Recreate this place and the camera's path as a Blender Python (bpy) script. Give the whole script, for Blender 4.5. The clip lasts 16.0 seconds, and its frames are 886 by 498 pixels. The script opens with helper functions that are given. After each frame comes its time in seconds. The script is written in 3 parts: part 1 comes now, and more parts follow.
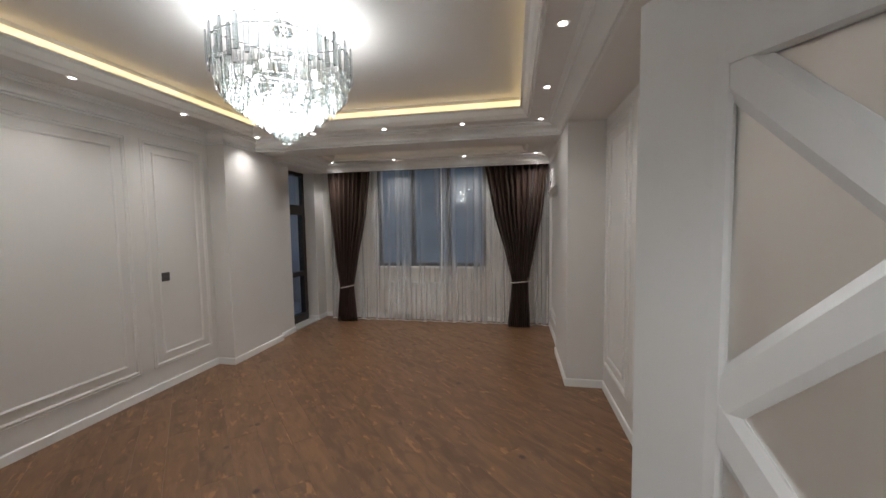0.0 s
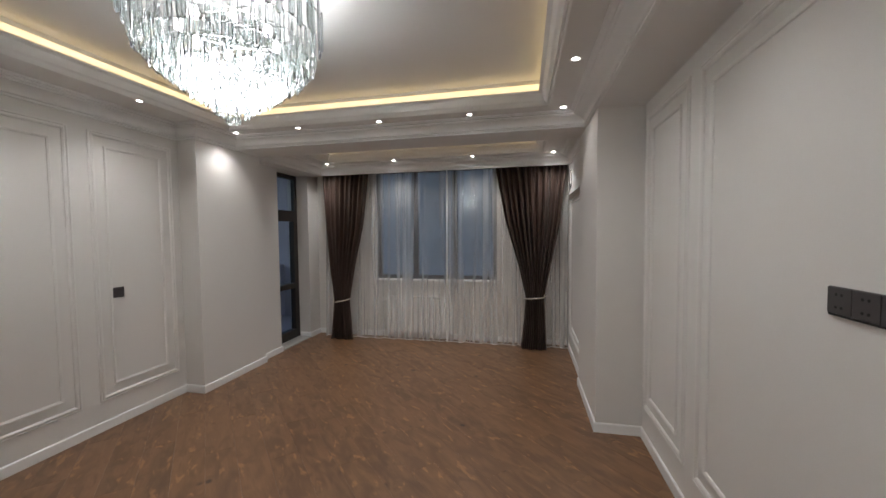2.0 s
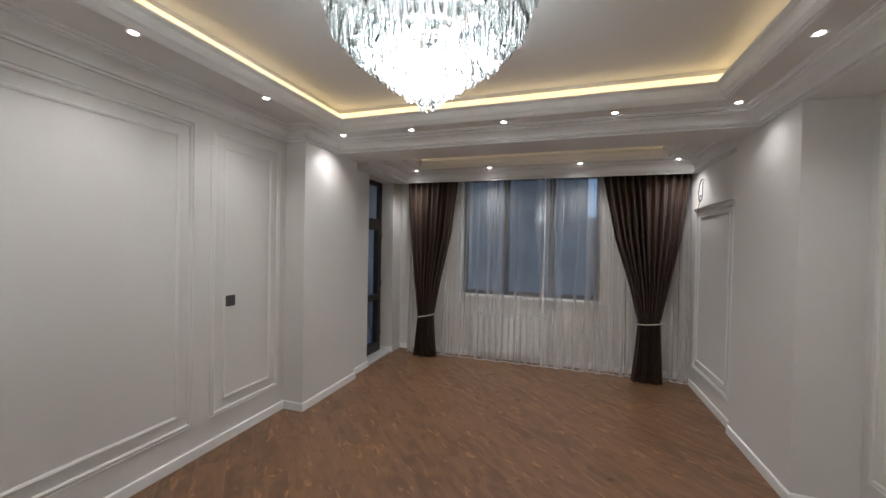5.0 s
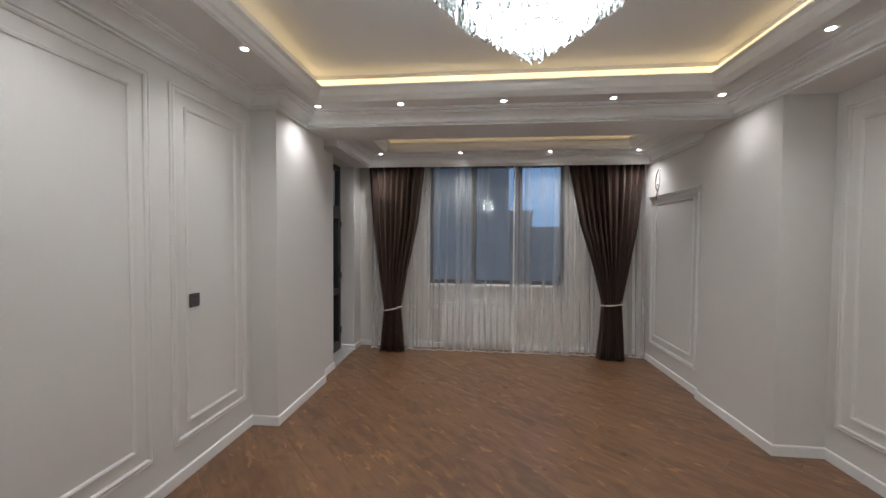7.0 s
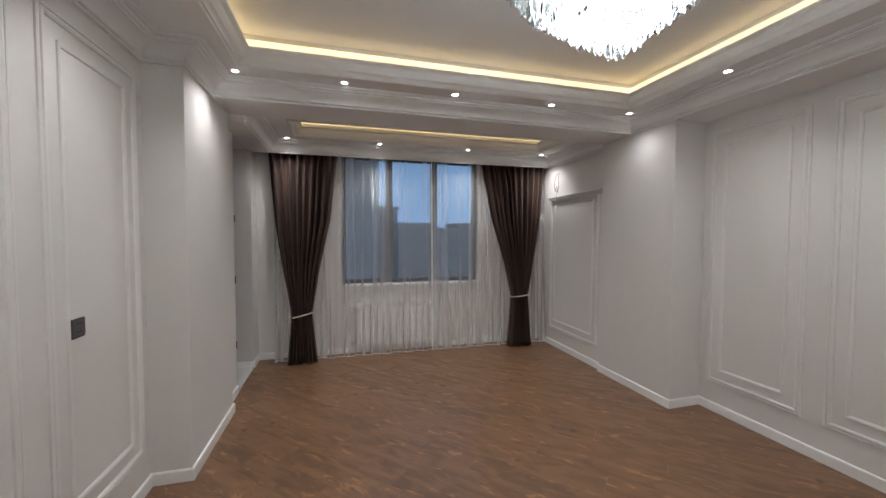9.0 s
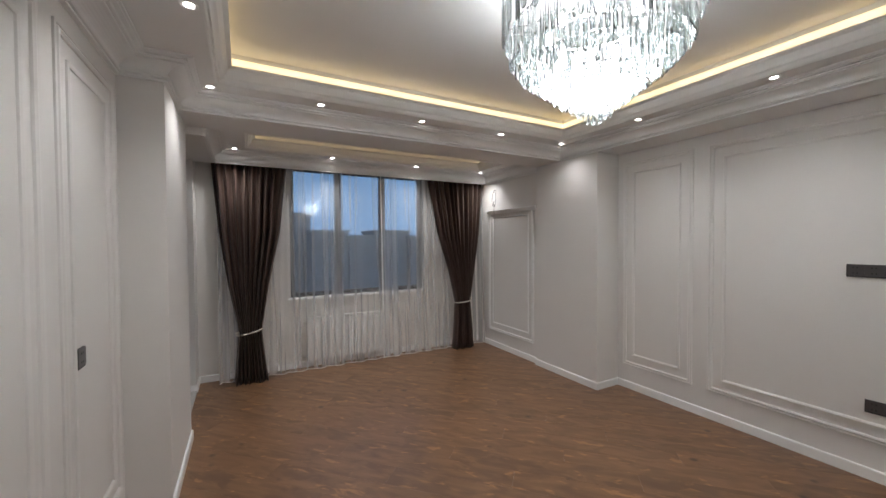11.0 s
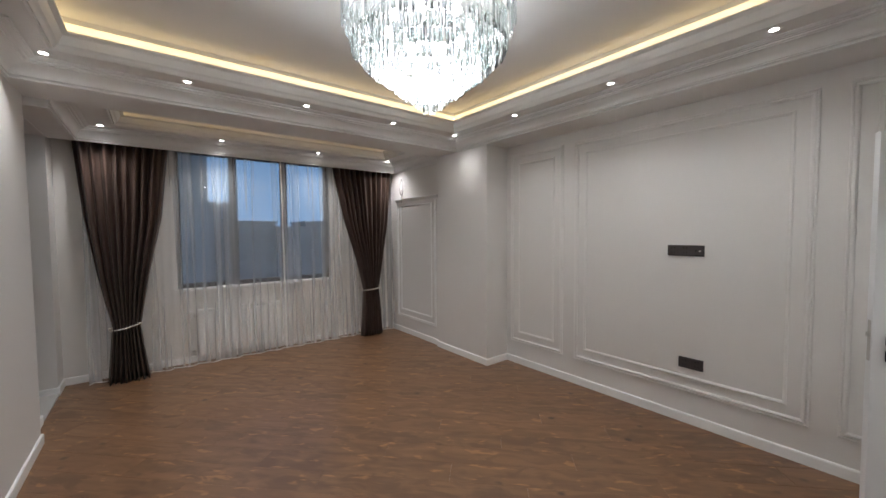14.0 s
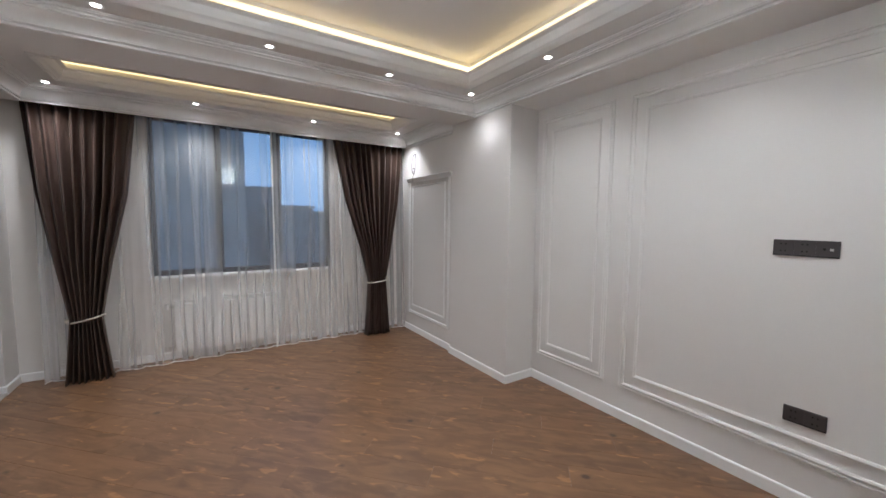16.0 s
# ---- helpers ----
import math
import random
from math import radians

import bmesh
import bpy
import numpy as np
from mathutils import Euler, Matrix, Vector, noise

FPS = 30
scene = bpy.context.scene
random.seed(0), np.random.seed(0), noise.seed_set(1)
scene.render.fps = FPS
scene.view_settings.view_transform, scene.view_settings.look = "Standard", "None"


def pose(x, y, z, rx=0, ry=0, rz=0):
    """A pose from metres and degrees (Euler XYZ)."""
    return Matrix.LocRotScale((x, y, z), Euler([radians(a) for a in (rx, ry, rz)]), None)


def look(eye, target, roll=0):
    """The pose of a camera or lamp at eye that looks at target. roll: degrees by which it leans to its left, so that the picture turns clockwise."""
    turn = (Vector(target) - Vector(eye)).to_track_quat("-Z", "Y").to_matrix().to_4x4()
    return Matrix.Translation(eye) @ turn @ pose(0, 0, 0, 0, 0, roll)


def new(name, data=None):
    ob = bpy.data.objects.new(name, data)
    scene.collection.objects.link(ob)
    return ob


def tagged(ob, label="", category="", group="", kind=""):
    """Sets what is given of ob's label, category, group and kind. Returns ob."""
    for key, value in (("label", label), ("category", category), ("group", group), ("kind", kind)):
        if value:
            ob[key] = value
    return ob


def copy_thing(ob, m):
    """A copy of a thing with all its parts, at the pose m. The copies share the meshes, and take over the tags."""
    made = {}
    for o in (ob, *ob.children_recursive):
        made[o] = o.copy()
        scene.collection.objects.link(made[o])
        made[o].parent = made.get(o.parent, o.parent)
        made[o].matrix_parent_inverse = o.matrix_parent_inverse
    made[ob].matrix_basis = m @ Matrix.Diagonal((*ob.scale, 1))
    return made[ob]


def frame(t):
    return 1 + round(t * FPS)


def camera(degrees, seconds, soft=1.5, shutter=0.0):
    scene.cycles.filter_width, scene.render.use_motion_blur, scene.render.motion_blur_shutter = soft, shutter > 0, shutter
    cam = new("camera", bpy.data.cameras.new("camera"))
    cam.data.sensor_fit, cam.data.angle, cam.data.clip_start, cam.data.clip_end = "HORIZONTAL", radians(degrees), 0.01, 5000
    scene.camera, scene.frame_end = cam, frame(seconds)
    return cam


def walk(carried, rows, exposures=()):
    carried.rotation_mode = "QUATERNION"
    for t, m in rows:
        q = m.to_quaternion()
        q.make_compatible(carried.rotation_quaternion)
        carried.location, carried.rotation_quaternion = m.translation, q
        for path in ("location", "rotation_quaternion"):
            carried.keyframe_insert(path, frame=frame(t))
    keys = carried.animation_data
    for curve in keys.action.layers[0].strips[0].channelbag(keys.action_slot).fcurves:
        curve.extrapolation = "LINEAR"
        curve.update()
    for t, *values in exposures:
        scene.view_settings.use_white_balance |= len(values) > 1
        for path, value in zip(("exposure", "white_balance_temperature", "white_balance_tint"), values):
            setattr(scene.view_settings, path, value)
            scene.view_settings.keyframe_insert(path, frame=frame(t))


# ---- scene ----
cam = camera(100.1, 16.0)
PATH = [
    (0, (0.134, 0.076, 1.607), (-0.243, 2.036, 1.469), -0.9),
    (0.5, (0.158, 0.217, 1.592), (-0.204, 2.18, 1.464), -1.3),
    (1, (0.161, 0.358, 1.593), (-0.215, 2.319, 1.468), -1.3),
    (1.5, (0.107, 0.531, 1.618), (-0.297, 2.486, 1.507), -0.9),
    (2, (0.08, 0.697, 1.597), (-0.348, 2.648, 1.507), -0.6),
    (2.5, (0.082, 0.854, 1.574), (-0.403, 2.792, 1.494), -0.6),
    (3, (-0.024, 0.919, 1.566), (-0.637, 2.822, 1.499), -0.5),
    (3.5, (-0.24, 0.909, 1.602), (-0.96, 2.775, 1.547), 0.3),
    (4, (-0.433, 0.891, 1.656), (-1.147, 2.759, 1.618), 0.8),
    (6.5, (-1.251, 0.878, 1.521), (-1.573, 2.851, 1.472), 0.4),
    (7, (-1.455, 0.955, 1.528), (-1.653, 2.944, 1.469), 0.4),
    (7.5, (-1.649, 1.027, 1.522), (-1.721, 3.025, 1.457), 0.4),
    (8, (-1.861, 1.01, 1.553), (-1.693, 3.002, 1.475), 0.3),
    (8.5, (-2.048, 1.043, 1.542), (-1.605, 2.992, 1.467), 0.4),
    (9, (-2.164, 1.181, 1.535), (-1.635, 3.108, 1.457), 0.2),
    (9.5, (-2.286, 1.281, 1.561), (-1.674, 3.183, 1.484), 0.3),
    (10, (-2.444, 1.293, 1.612), (-1.692, 3.145, 1.543), 0.2),
    (12.5, (-2.794, 0.701, 1.558), (-1.664, 2.35, 1.52), -0.2),
    (13, (-2.762, 0.706, 1.548), (-1.561, 2.304, 1.489), 0.3),
    (13.5, (-2.579, 0.736, 1.548), (-1.338, 2.302, 1.476), 0.2),
    (14, (-2.366, 0.743, 1.544), (-1.138, 2.319, 1.454), -0.4),
    (14.5, (-2.243, 0.817, 1.522), (-1.038, 2.41, 1.412), -0.2),
    (15, (-2.098, 0.989, 1.547), (-0.899, 2.584, 1.405), 0.2),
    (15.5, (-1.896, 1.114, 1.505), (-0.721, 2.726, 1.358), 0.6),
    (16, (-1.671, 1.271, 1.516), (-0.597, 2.951, 1.358), 0.6),
]
walk(cam, [(t, look(eye, target, roll)) for t, eye, target, roll in PATH],
     [(0, 0.28, 6560, 10), (3.5, 0.36, 6450, 10), (7, 0.50, 6330, 10), (10, 0.52, 6330, 10), (12.5, 0.42, 6400, 10), (14, 0.48, 6380, 10), (15, 0.66, 6200, 10), (16, 0.84, 6050, 10)])

# ---- world, lamps, exposure ----
world = bpy.data.worlds.new("dusk")
scene.world = world
world.use_nodes = True
wn = world.node_tree.nodes
sky = wn.new("ShaderNodeTexSky")
sky.sky_type = "NISHITA"
sky.sun_disc = False
sky.sun_elevation = radians(14)
sky.sun_rotation = radians(180)
sky.air_density, sky.dust_density, sky.ozone_density = 1.0, 0.4, 5.0
world.node_tree.links.new(sky.outputs[0], wn["Background"].inputs[0])
wn["Background"].inputs[1].default_value = 0.09
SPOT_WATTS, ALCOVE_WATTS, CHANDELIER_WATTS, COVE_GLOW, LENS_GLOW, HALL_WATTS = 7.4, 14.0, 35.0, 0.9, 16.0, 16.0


# ---- helpers ----
def part(name, bm, material, parent=None, label="", smooth=False):
    me = bpy.data.meshes.new(name)
    bmesh.ops.recalc_face_normals(bm, faces=bm.faces[:])
    bm.to_mesh(me)
    bm.free()
    if material:
        me.materials.append(material)
    if smooth:
        for p in me.polygons:
            p.use_smooth = True
    ob = new(name, me)
    if parent:
        ob.parent = parent
        ob.matrix_parent_inverse = Matrix.Identity(4)
    if label:
        ob["label"] = label
    return ob


def thing(name, label, category, m=None, group="", kind=""):
    ob = new(name)
    ob.empty_display_size = 0.05
    if m is not None:
        ob.matrix_world = m
    return tagged(ob, label, category, group, kind)


def box(bm, x0, x1, y0, y1, z0, z1):
    v = [bm.verts.new((x, y, z)) for x in (x0, x1) for y in (y0, y1) for z in (z0, z1)]
    for f in ((0, 1, 3, 2), (4, 6, 7, 5), (0, 4, 5, 1), (2, 3, 7, 6), (0, 2, 6, 4), (1, 5, 7, 3)):
        bm.faces.new([v[i] for i in f])
    return v


def boxes(*rows):
    bm = bmesh.new()
    for r in rows:
        box(bm, *r)
    return bm


def rounded(bm, width, segments=2):
    bmesh.ops.bevel(bm, geom=bm.edges[:], offset=width, segments=segments, affect="EDGES", profile=0.5)
    return bm


def sweep(bm, path, prof, put, closed):
    """Carries a closed profile (u to the path's left, v up) along a path with mitred corners."""
    n, rings = len(path), []
    p = [Vector(q) for q in path]

    def left(a, b):
        d = (b - a).normalized()
        return Vector((-d.y, d.x))
    for i in range(n):
        if closed or 0 < i < n - 1:
            a, b = left(p[i - 1], p[i]), left(p[i], p[(i + 1) % n])
            m = (a + b) / (1 + a.dot(b))
        else:
            m = left(p[0], p[1]) if i == 0 else left(p[n - 2], p[n - 1])
        rings.append([bm.verts.new(put(p[i].x + u * m.x, p[i].y + u * m.y, v)) for u, v in prof])
    k = len(prof)
    for i in range(n if closed else n - 1):
        a, b = rings[i], rings[(i + 1) % n]
        for j in range(k):
            bm.faces.new((a[j], a[(j + 1) % k], b[(j + 1) % k], b[j]))
    if not closed:
        bm.faces.new(rings[0][::-1])
        bm.faces.new(rings[-1])
    return bm


def turned(bm, prof, n=24, centre=(0, 0)):
    """Turns a profile of (radius, z) about the upright axis."""
    rows = []
    for r, z in prof:
        rows.append([bm.verts.new((centre[0] + r * math.cos(2 * math.pi * i / n), centre[1] + r * math.sin(2 * math.pi * i / n), z)) for i in range(n)])
    for a, b in zip(rows, rows[1:]):
        for i in range(n):
            bm.faces.new((a[i], a[(i + 1) % n], b[(i + 1) % n], b[i]))
    bm.faces.new(rows[0][::-1])
    bm.faces.new(rows[-1])
    return bm


def tube(name, points, radius, material, parent=None, label=""):
    bm = bmesh.new()
    pts, rings = [Vector(q) for q in points], []
    for i, q in enumerate(pts):
        d = (pts[min(i + 1, len(pts) - 1)] - pts[max(i - 1, 0)]).normalized()
        a = d.cross(Vector((0.31, 0.17, 0.93))).normalized()
        b = d.cross(a)
        rings.append([bm.verts.new(q + radius * (math.cos(w) * a + math.sin(w) * b)) for w in (k * math.pi / 4 for k in range(8))])
    for a, b in zip(rings, rings[1:]):
        for k in range(8):
            bm.faces.new((a[k], a[(k + 1) % 8], b[(k + 1) % 8], b[k]))
    bm.faces.new(rings[0])
    bm.faces.new(rings[-1])
    return part(name, bm, material, parent, label, smooth=True)


# ---- materials ----
def material(name, colour, rough=0.5, metal=0.0):
    m = bpy.data.materials.new(name)
    m.use_nodes = True
    b = m.node_tree.nodes["Principled BSDF"]
    b.inputs["Base Color"].default_value = (*colour, 1)
    b.inputs["Roughness"].default_value = rough
    b.inputs["Metallic"].default_value = metal
    return m, m.node_tree, b


def node(tree, kind, **values):
    n = tree.nodes.new(kind)
    for key, value in values.items():
        n.inputs[key].default_value = value
    return n


def bumped(tree, shader, height, strength, distance):
    b = node(tree, "ShaderNodeBump", Strength=strength, Distance=distance)
    tree.links.new(height, b.inputs["Height"])
    tree.links.new(b.outputs[0], shader.inputs["Normal"])


def mottled(name, colour, rough, fine, coarse, spread, bump, metal=0.0):
    """Paint, plaster and the like: tone varied at two scales, with fine relief."""
    m, t, b = material(name, colour, rough, metal)
    co = t.nodes.new("ShaderNodeTexCoord")
    n1, n2 = node(t, "ShaderNodeTexNoise", Scale=fine, Detail=4.0), node(t, "ShaderNodeTexNoise", Scale=coarse, Detail=2.0)
    for n in (n1, n2):
        t.links.new(co.outputs["Object"], n.inputs["Vector"])
    add = t.nodes.new("ShaderNodeMath")
    t.links.new(n1.outputs[0], add.inputs[0])
    t.links.new(n2.outputs[0], add.inputs[1])
    ramp = node(t, "ShaderNodeMapRange")
    ramp.inputs["From Min"].default_value, ramp.inputs["From Max"].default_value = 0.6, 1.4
    ramp.inputs["To Min"].default_value, ramp.inputs["To Max"].default_value = 1 - spread, 1 + spread
    t.links.new(add.outputs[0], ramp.inputs["Value"])
    mix = t.nodes.new("ShaderNodeVectorMath")
    mix.operation = "SCALE"
    mix.inputs[0].default_value = colour
    t.links.new(ramp.outputs[0], mix.inputs["Scale"])
    t.links.new(mix.outputs[0], b.inputs["Base Color"])
    bumped(t, b, n1.outputs[0], bump, 0.002)
    return m


WALL = mottled("wall_paint", (0.72, 0.70, 0.68), 0.55, 180.0, 1.3, 0.02, 0.10)
TRIM = mottled("white_trim", (0.80, 0.795, 0.785), 0.42, 90.0, 2.0, 0.015, 0.04)
MOULDING = mottled("panel_moulding_paint", (0.76, 0.742, 0.722), 0.5, 90.0, 2.0, 0.015, 0.04)
SKIRTING = mottled("white_lacquer", (0.86, 0.86, 0.86), 0.30, 60.0, 2.0, 0.01, 0.03)
CEILING = mottled("ceiling_paint", (0.76, 0.75, 0.735), 0.6, 160.0, 1.1, 0.015, 0.06)
DOOR_WHITE = mottled("door_lacquer", (0.78, 0.79, 0.80), 0.32, 240.0, 2.0, 0.012, 0.05)
RADIATOR = mottled("enamel", (0.86, 0.86, 0.86), 0.28, 50.0, 2.0, 0.01, 0.02)
FRAME = mottled("dark_window_frame", (0.022, 0.017, 0.015), 0.42, 120.0, 3.0, 0.12, 0.05)
SOCKET = mottled("graphite_plastic", (0.055, 0.048, 0.050), 0.38, 300.0, 9.0, 0.06, 0.03)
HOLE = material("socket_hole", (0.004, 0.004, 0.004), 0.6)[0]
BLACK = mottled("matt_black_metal", (0.010, 0.010, 0.011), 0.42, 200.0, 6.0, 0.1, 0.04, 0.3)
CHROME = material("chrome", (0.78, 0.77, 0.76), 0.10, 1.0)[0]
STEEL = material("steel", (0.55, 0.54, 0.52), 0.28, 1.0)[0]
ROPE = mottled("cream_rope", (0.55, 0.51, 0.45), 0.85, 150.0, 20.0, 0.12, 0.5)
WIRE = material("wire", (0.10, 0.09, 0.085), 0.5)[0]
CONCRETE = mottled("render_facade", (0.22, 0.26, 0.30), 0.85, 6.0, 0.4, 0.12, 0.2)
BALCONY = mottled("balcony_render", (0.50, 0.48, 0.52), 0.8, 20.0, 1.0, 0.06, 0.2)
SILL = mottled("sill_stone", (0.45, 0.44, 0.43), 0.5, 60.0, 4.0, 0.08, 0.05)
GROUND = mottled("far_ground", (0.09, 0.09, 0.085), 0.9, 0.5, 0.03, 0.25, 0.2)
GLASS_DARK = material("facade_glass", (0.17, 0.20, 0.235), 0.6)[0]


def glowing(name, colour, strength):
    m, t, b = material(name, (0.9, 0.9, 0.9), 0.4)
    b.inputs["Emission Color"].default_value = (*colour, 1)
    b.inputs["Emission Strength"].default_value = strength
    return m


LED = glowing("warm_led", (1.0, 0.73, 0.34), COVE_GLOW)
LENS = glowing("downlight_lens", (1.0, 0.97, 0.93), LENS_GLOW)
BULB = glowing("cool_bulb", (0.96, 0.99, 1.0), 20.0)


def glass(name, rough, tint):
    m, t, b = material(name, tint, rough)
    b.inputs["Transmission Weight"].default_value = 1.0
    b.inputs["IOR"].default_value = 1.45
    return m


PANE = glass("window_glass", 0.0, (0.86, 0.93, 0.97))
FROSTED = glass("frosted_glass", 0.42, (0.90, 0.87, 0.83))


def crystal(name, FOG, tint):
    m = bpy.data.materials.new(name)
    m.use_nodes = True
    t = m.node_tree
    t.nodes.clear()
    out = t.nodes.new("ShaderNodeOutputMaterial")
    clear = node(t, "ShaderNodeBsdfTransparent", Color=(*tint, 1))
    soft = node(t, "ShaderNodeBsdfTranslucent", Color=(0.85, 0.90, 0.92, 1))
    gloss = node(t, "ShaderNodeBsdfGlossy", Color=(0.94, 0.96, 0.96, 1), Roughness=0.07)
    a, b = node(t, "ShaderNodeMixShader", Fac=FOG), node(t, "ShaderNodeMixShader", Fac=0.22)
    fres = node(t, "ShaderNodeFresnel", IOR=1.55)
    boost = t.nodes.new("ShaderNodeMath")
    boost.operation = "MULTIPLY_ADD"
    boost.inputs[1].default_value, boost.inputs[2].default_value = 1.2, 0.10
    t.links.new(fres.outputs[0], boost.inputs[0])
    t.links.new(clear.outputs[0], a.inputs[1])
    t.links.new(soft.outputs[0], a.inputs[2])
    t.links.new(boost.outputs[0], b.inputs[0])
    t.links.new(a.outputs[0], b.inputs[1])
    t.links.new(gloss.outputs[0], b.inputs[2])
    t.links.new(b.outputs[0], out.inputs[0])
    return m


CRYSTAL = crystal("crystal", 0.05, (0.945, 0.96, 0.96))
CLEAR = crystal("clear_crystal", 0.03, (0.80, 0.83, 0.84))


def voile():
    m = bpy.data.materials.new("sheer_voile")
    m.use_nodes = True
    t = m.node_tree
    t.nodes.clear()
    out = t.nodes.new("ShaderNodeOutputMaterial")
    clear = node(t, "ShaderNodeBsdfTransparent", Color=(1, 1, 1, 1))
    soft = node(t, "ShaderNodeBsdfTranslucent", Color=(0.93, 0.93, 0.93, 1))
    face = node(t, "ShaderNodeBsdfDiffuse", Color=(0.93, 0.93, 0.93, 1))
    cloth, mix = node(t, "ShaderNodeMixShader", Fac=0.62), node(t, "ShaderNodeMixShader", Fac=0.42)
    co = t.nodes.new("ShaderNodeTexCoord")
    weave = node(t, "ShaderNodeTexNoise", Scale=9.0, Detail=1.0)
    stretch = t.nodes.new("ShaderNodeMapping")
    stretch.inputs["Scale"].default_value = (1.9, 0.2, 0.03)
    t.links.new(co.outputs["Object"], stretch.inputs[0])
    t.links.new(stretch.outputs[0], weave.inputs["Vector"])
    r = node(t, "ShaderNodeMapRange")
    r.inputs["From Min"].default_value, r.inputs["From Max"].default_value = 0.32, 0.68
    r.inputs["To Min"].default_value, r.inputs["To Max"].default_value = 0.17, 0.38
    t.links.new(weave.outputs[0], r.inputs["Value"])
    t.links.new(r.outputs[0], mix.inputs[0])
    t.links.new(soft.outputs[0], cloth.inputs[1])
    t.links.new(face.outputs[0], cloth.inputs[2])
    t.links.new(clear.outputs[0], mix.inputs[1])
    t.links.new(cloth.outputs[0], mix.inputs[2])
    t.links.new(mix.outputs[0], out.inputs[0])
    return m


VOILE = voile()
HEM = mottled("white_hem", (0.82, 0.82, 0.81), 0.8, 200.0, 9.0, 0.05, 0.2)


def satin():
    m, t, b = material("brown_satin", (0.045, 0.028, 0.023), 0.36)
    b.inputs["Sheen Weight"].default_value = 0.08
    b.inputs["Sheen Tint"].default_value = (0.5, 0.42, 0.36, 1)
    co = t.nodes.new("ShaderNodeTexCoord")
    stretch = t.nodes.new("ShaderNodeMapping")
    stretch.inputs["Scale"].default_value = (160.0, 20.0, 8.0)
    n = node(t, "ShaderNodeTexNoise", Scale=1.0, Detail=3.0)
    t.links.new(co.outputs["Object"], stretch.inputs[0])
    t.links.new(stretch.outputs[0], n.inputs["Vector"])
    r = node(t, "ShaderNodeValToRGB")
    r.color_ramp.elements[0].color, r.color_ramp.elements[1].color = (0.041, 0.025, 0.019, 1), (0.079, 0.048, 0.038, 1)
    t.links.new(n.outputs[0], r.inputs[0])
    t.links.new(r.outputs[0], b.inputs["Base Color"])
    bumped(t, b, n.outputs[0], 0.15, 0.001)
    return m


SATIN = satin()


def oak():
    """Brown rustic laminate: long grain, dark knots, pale flecks, tone by plank."""
    m, t, b = material("brown_laminate", (0.2, 0.1, 0.05), 0.36)
    co, info = t.nodes.new("ShaderNodeTexCoord"), t.nodes.new("ShaderNodeObjectInfo")
    shift = t.nodes.new("ShaderNodeVectorMath")
    shift.operation = "SCALE"
    shift.inputs[0].default_value = (37.0, 53.0, 11.0)
    t.links.new(info.outputs["Random"], shift.inputs["Scale"])
    base = t.nodes.new("ShaderNodeVectorMath")
    t.links.new(co.outputs["Object"], base.inputs[0])
    t.links.new(shift.outputs[0], base.inputs[1])

    def field(scale, stretch, detail=4.0, distortion=0.0, kind="ShaderNodeTexNoise"):
        mp = t.nodes.new("ShaderNodeMapping")
        mp.inputs["Scale"].default_value = stretch
        t.links.new(base.outputs[0], mp.inputs[0])
        n = node(t, kind, Scale=scale)
        if kind == "ShaderNodeTexNoise":
            n.inputs["Detail"].default_value, n.inputs["Distortion"].default_value = detail, distortion
        t.links.new(mp.outputs[0], n.inputs["Vector"])
        return n.outputs[0]

    def ramp(value, a, c, lo, hi):
        r = node(t, "ShaderNodeMapRange")
        r.interpolation_type = "SMOOTHSTEP"
        for key, x in (("From Min", a), ("From Max", c), ("To Min", lo), ("To Max", hi)):
            r.inputs[key].default_value = x
        t.links.new(value, r.inputs["Value"])
        return r.outputs[0]

    def blend(fac, one, two):
        x = t.nodes.new("ShaderNodeMix")
        x.data_type = "RGBA"
        t.links.new(fac, x.inputs["Factor"])
        for socket, c in ((x.inputs[6], one), (x.inputs[7], two)):
            if isinstance(c, tuple):
                socket.default_value = (*c, 1)
            else:
                t.links.new(c, socket)
        return x.outputs[2]
    streak = field(2.6, (1.0, 6.0, 1.0), 4.0, 0.5)
    broad = field(4.2, (1.0, 2.4, 1.0), 4.0, 1.0)
    c = blend(ramp(streak, 0.28, 0.72, 0, 1), (0.150, 0.077, 0.039), (0.222, 0.120, 0.063))
    c = blend(ramp(broad, 0.42, 0.66, 0, 0.75), c, (0.116, 0.059, 0.032))
    tone = ramp(info.outputs["Random"], 0, 1, 0.0, 0.28)
    c = blend(tone, c, (0.275, 0.145, 0.073))
    knots = field(4.2, (1.0, 1.25, 1.0), kind="ShaderNodeTexVoronoi")
    patchy = field(2.3, (1.0, 1.0, 1.0), 2.0)
    spot_on = t.nodes.new("ShaderNodeMath")
    spot_on.operation = "MULTIPLY"
    t.links.new(ramp(knots, 0.05, 0.16, 0.85, 0), spot_on.inputs[0])
    t.links.new(ramp(patchy, 0.45, 0.54, 0, 1), spot_on.inputs[1])
    c = blend(spot_on.outputs[0], c, (0.040, 0.022, 0.016))
    flecks = field(6.5, (1.0, 2.6, 1.0), 3.0, 0.5)
    c = blend(ramp(flecks, 0.59, 0.72, 0, 0.65), c, (0.43, 0.225, 0.098))
    fine = field(9.0, (1.0, 16.0, 1.0), 2.0)
    c = blend(ramp(fine, 0.45, 0.8, 0, 0.18), c, (0.06, 0.03, 0.018))
    t.links.new(c, b.inputs["Base Color"])
    t.links.new(ramp(broad, 0.2, 0.8, 0.28, 0.38), b.inputs["Roughness"])
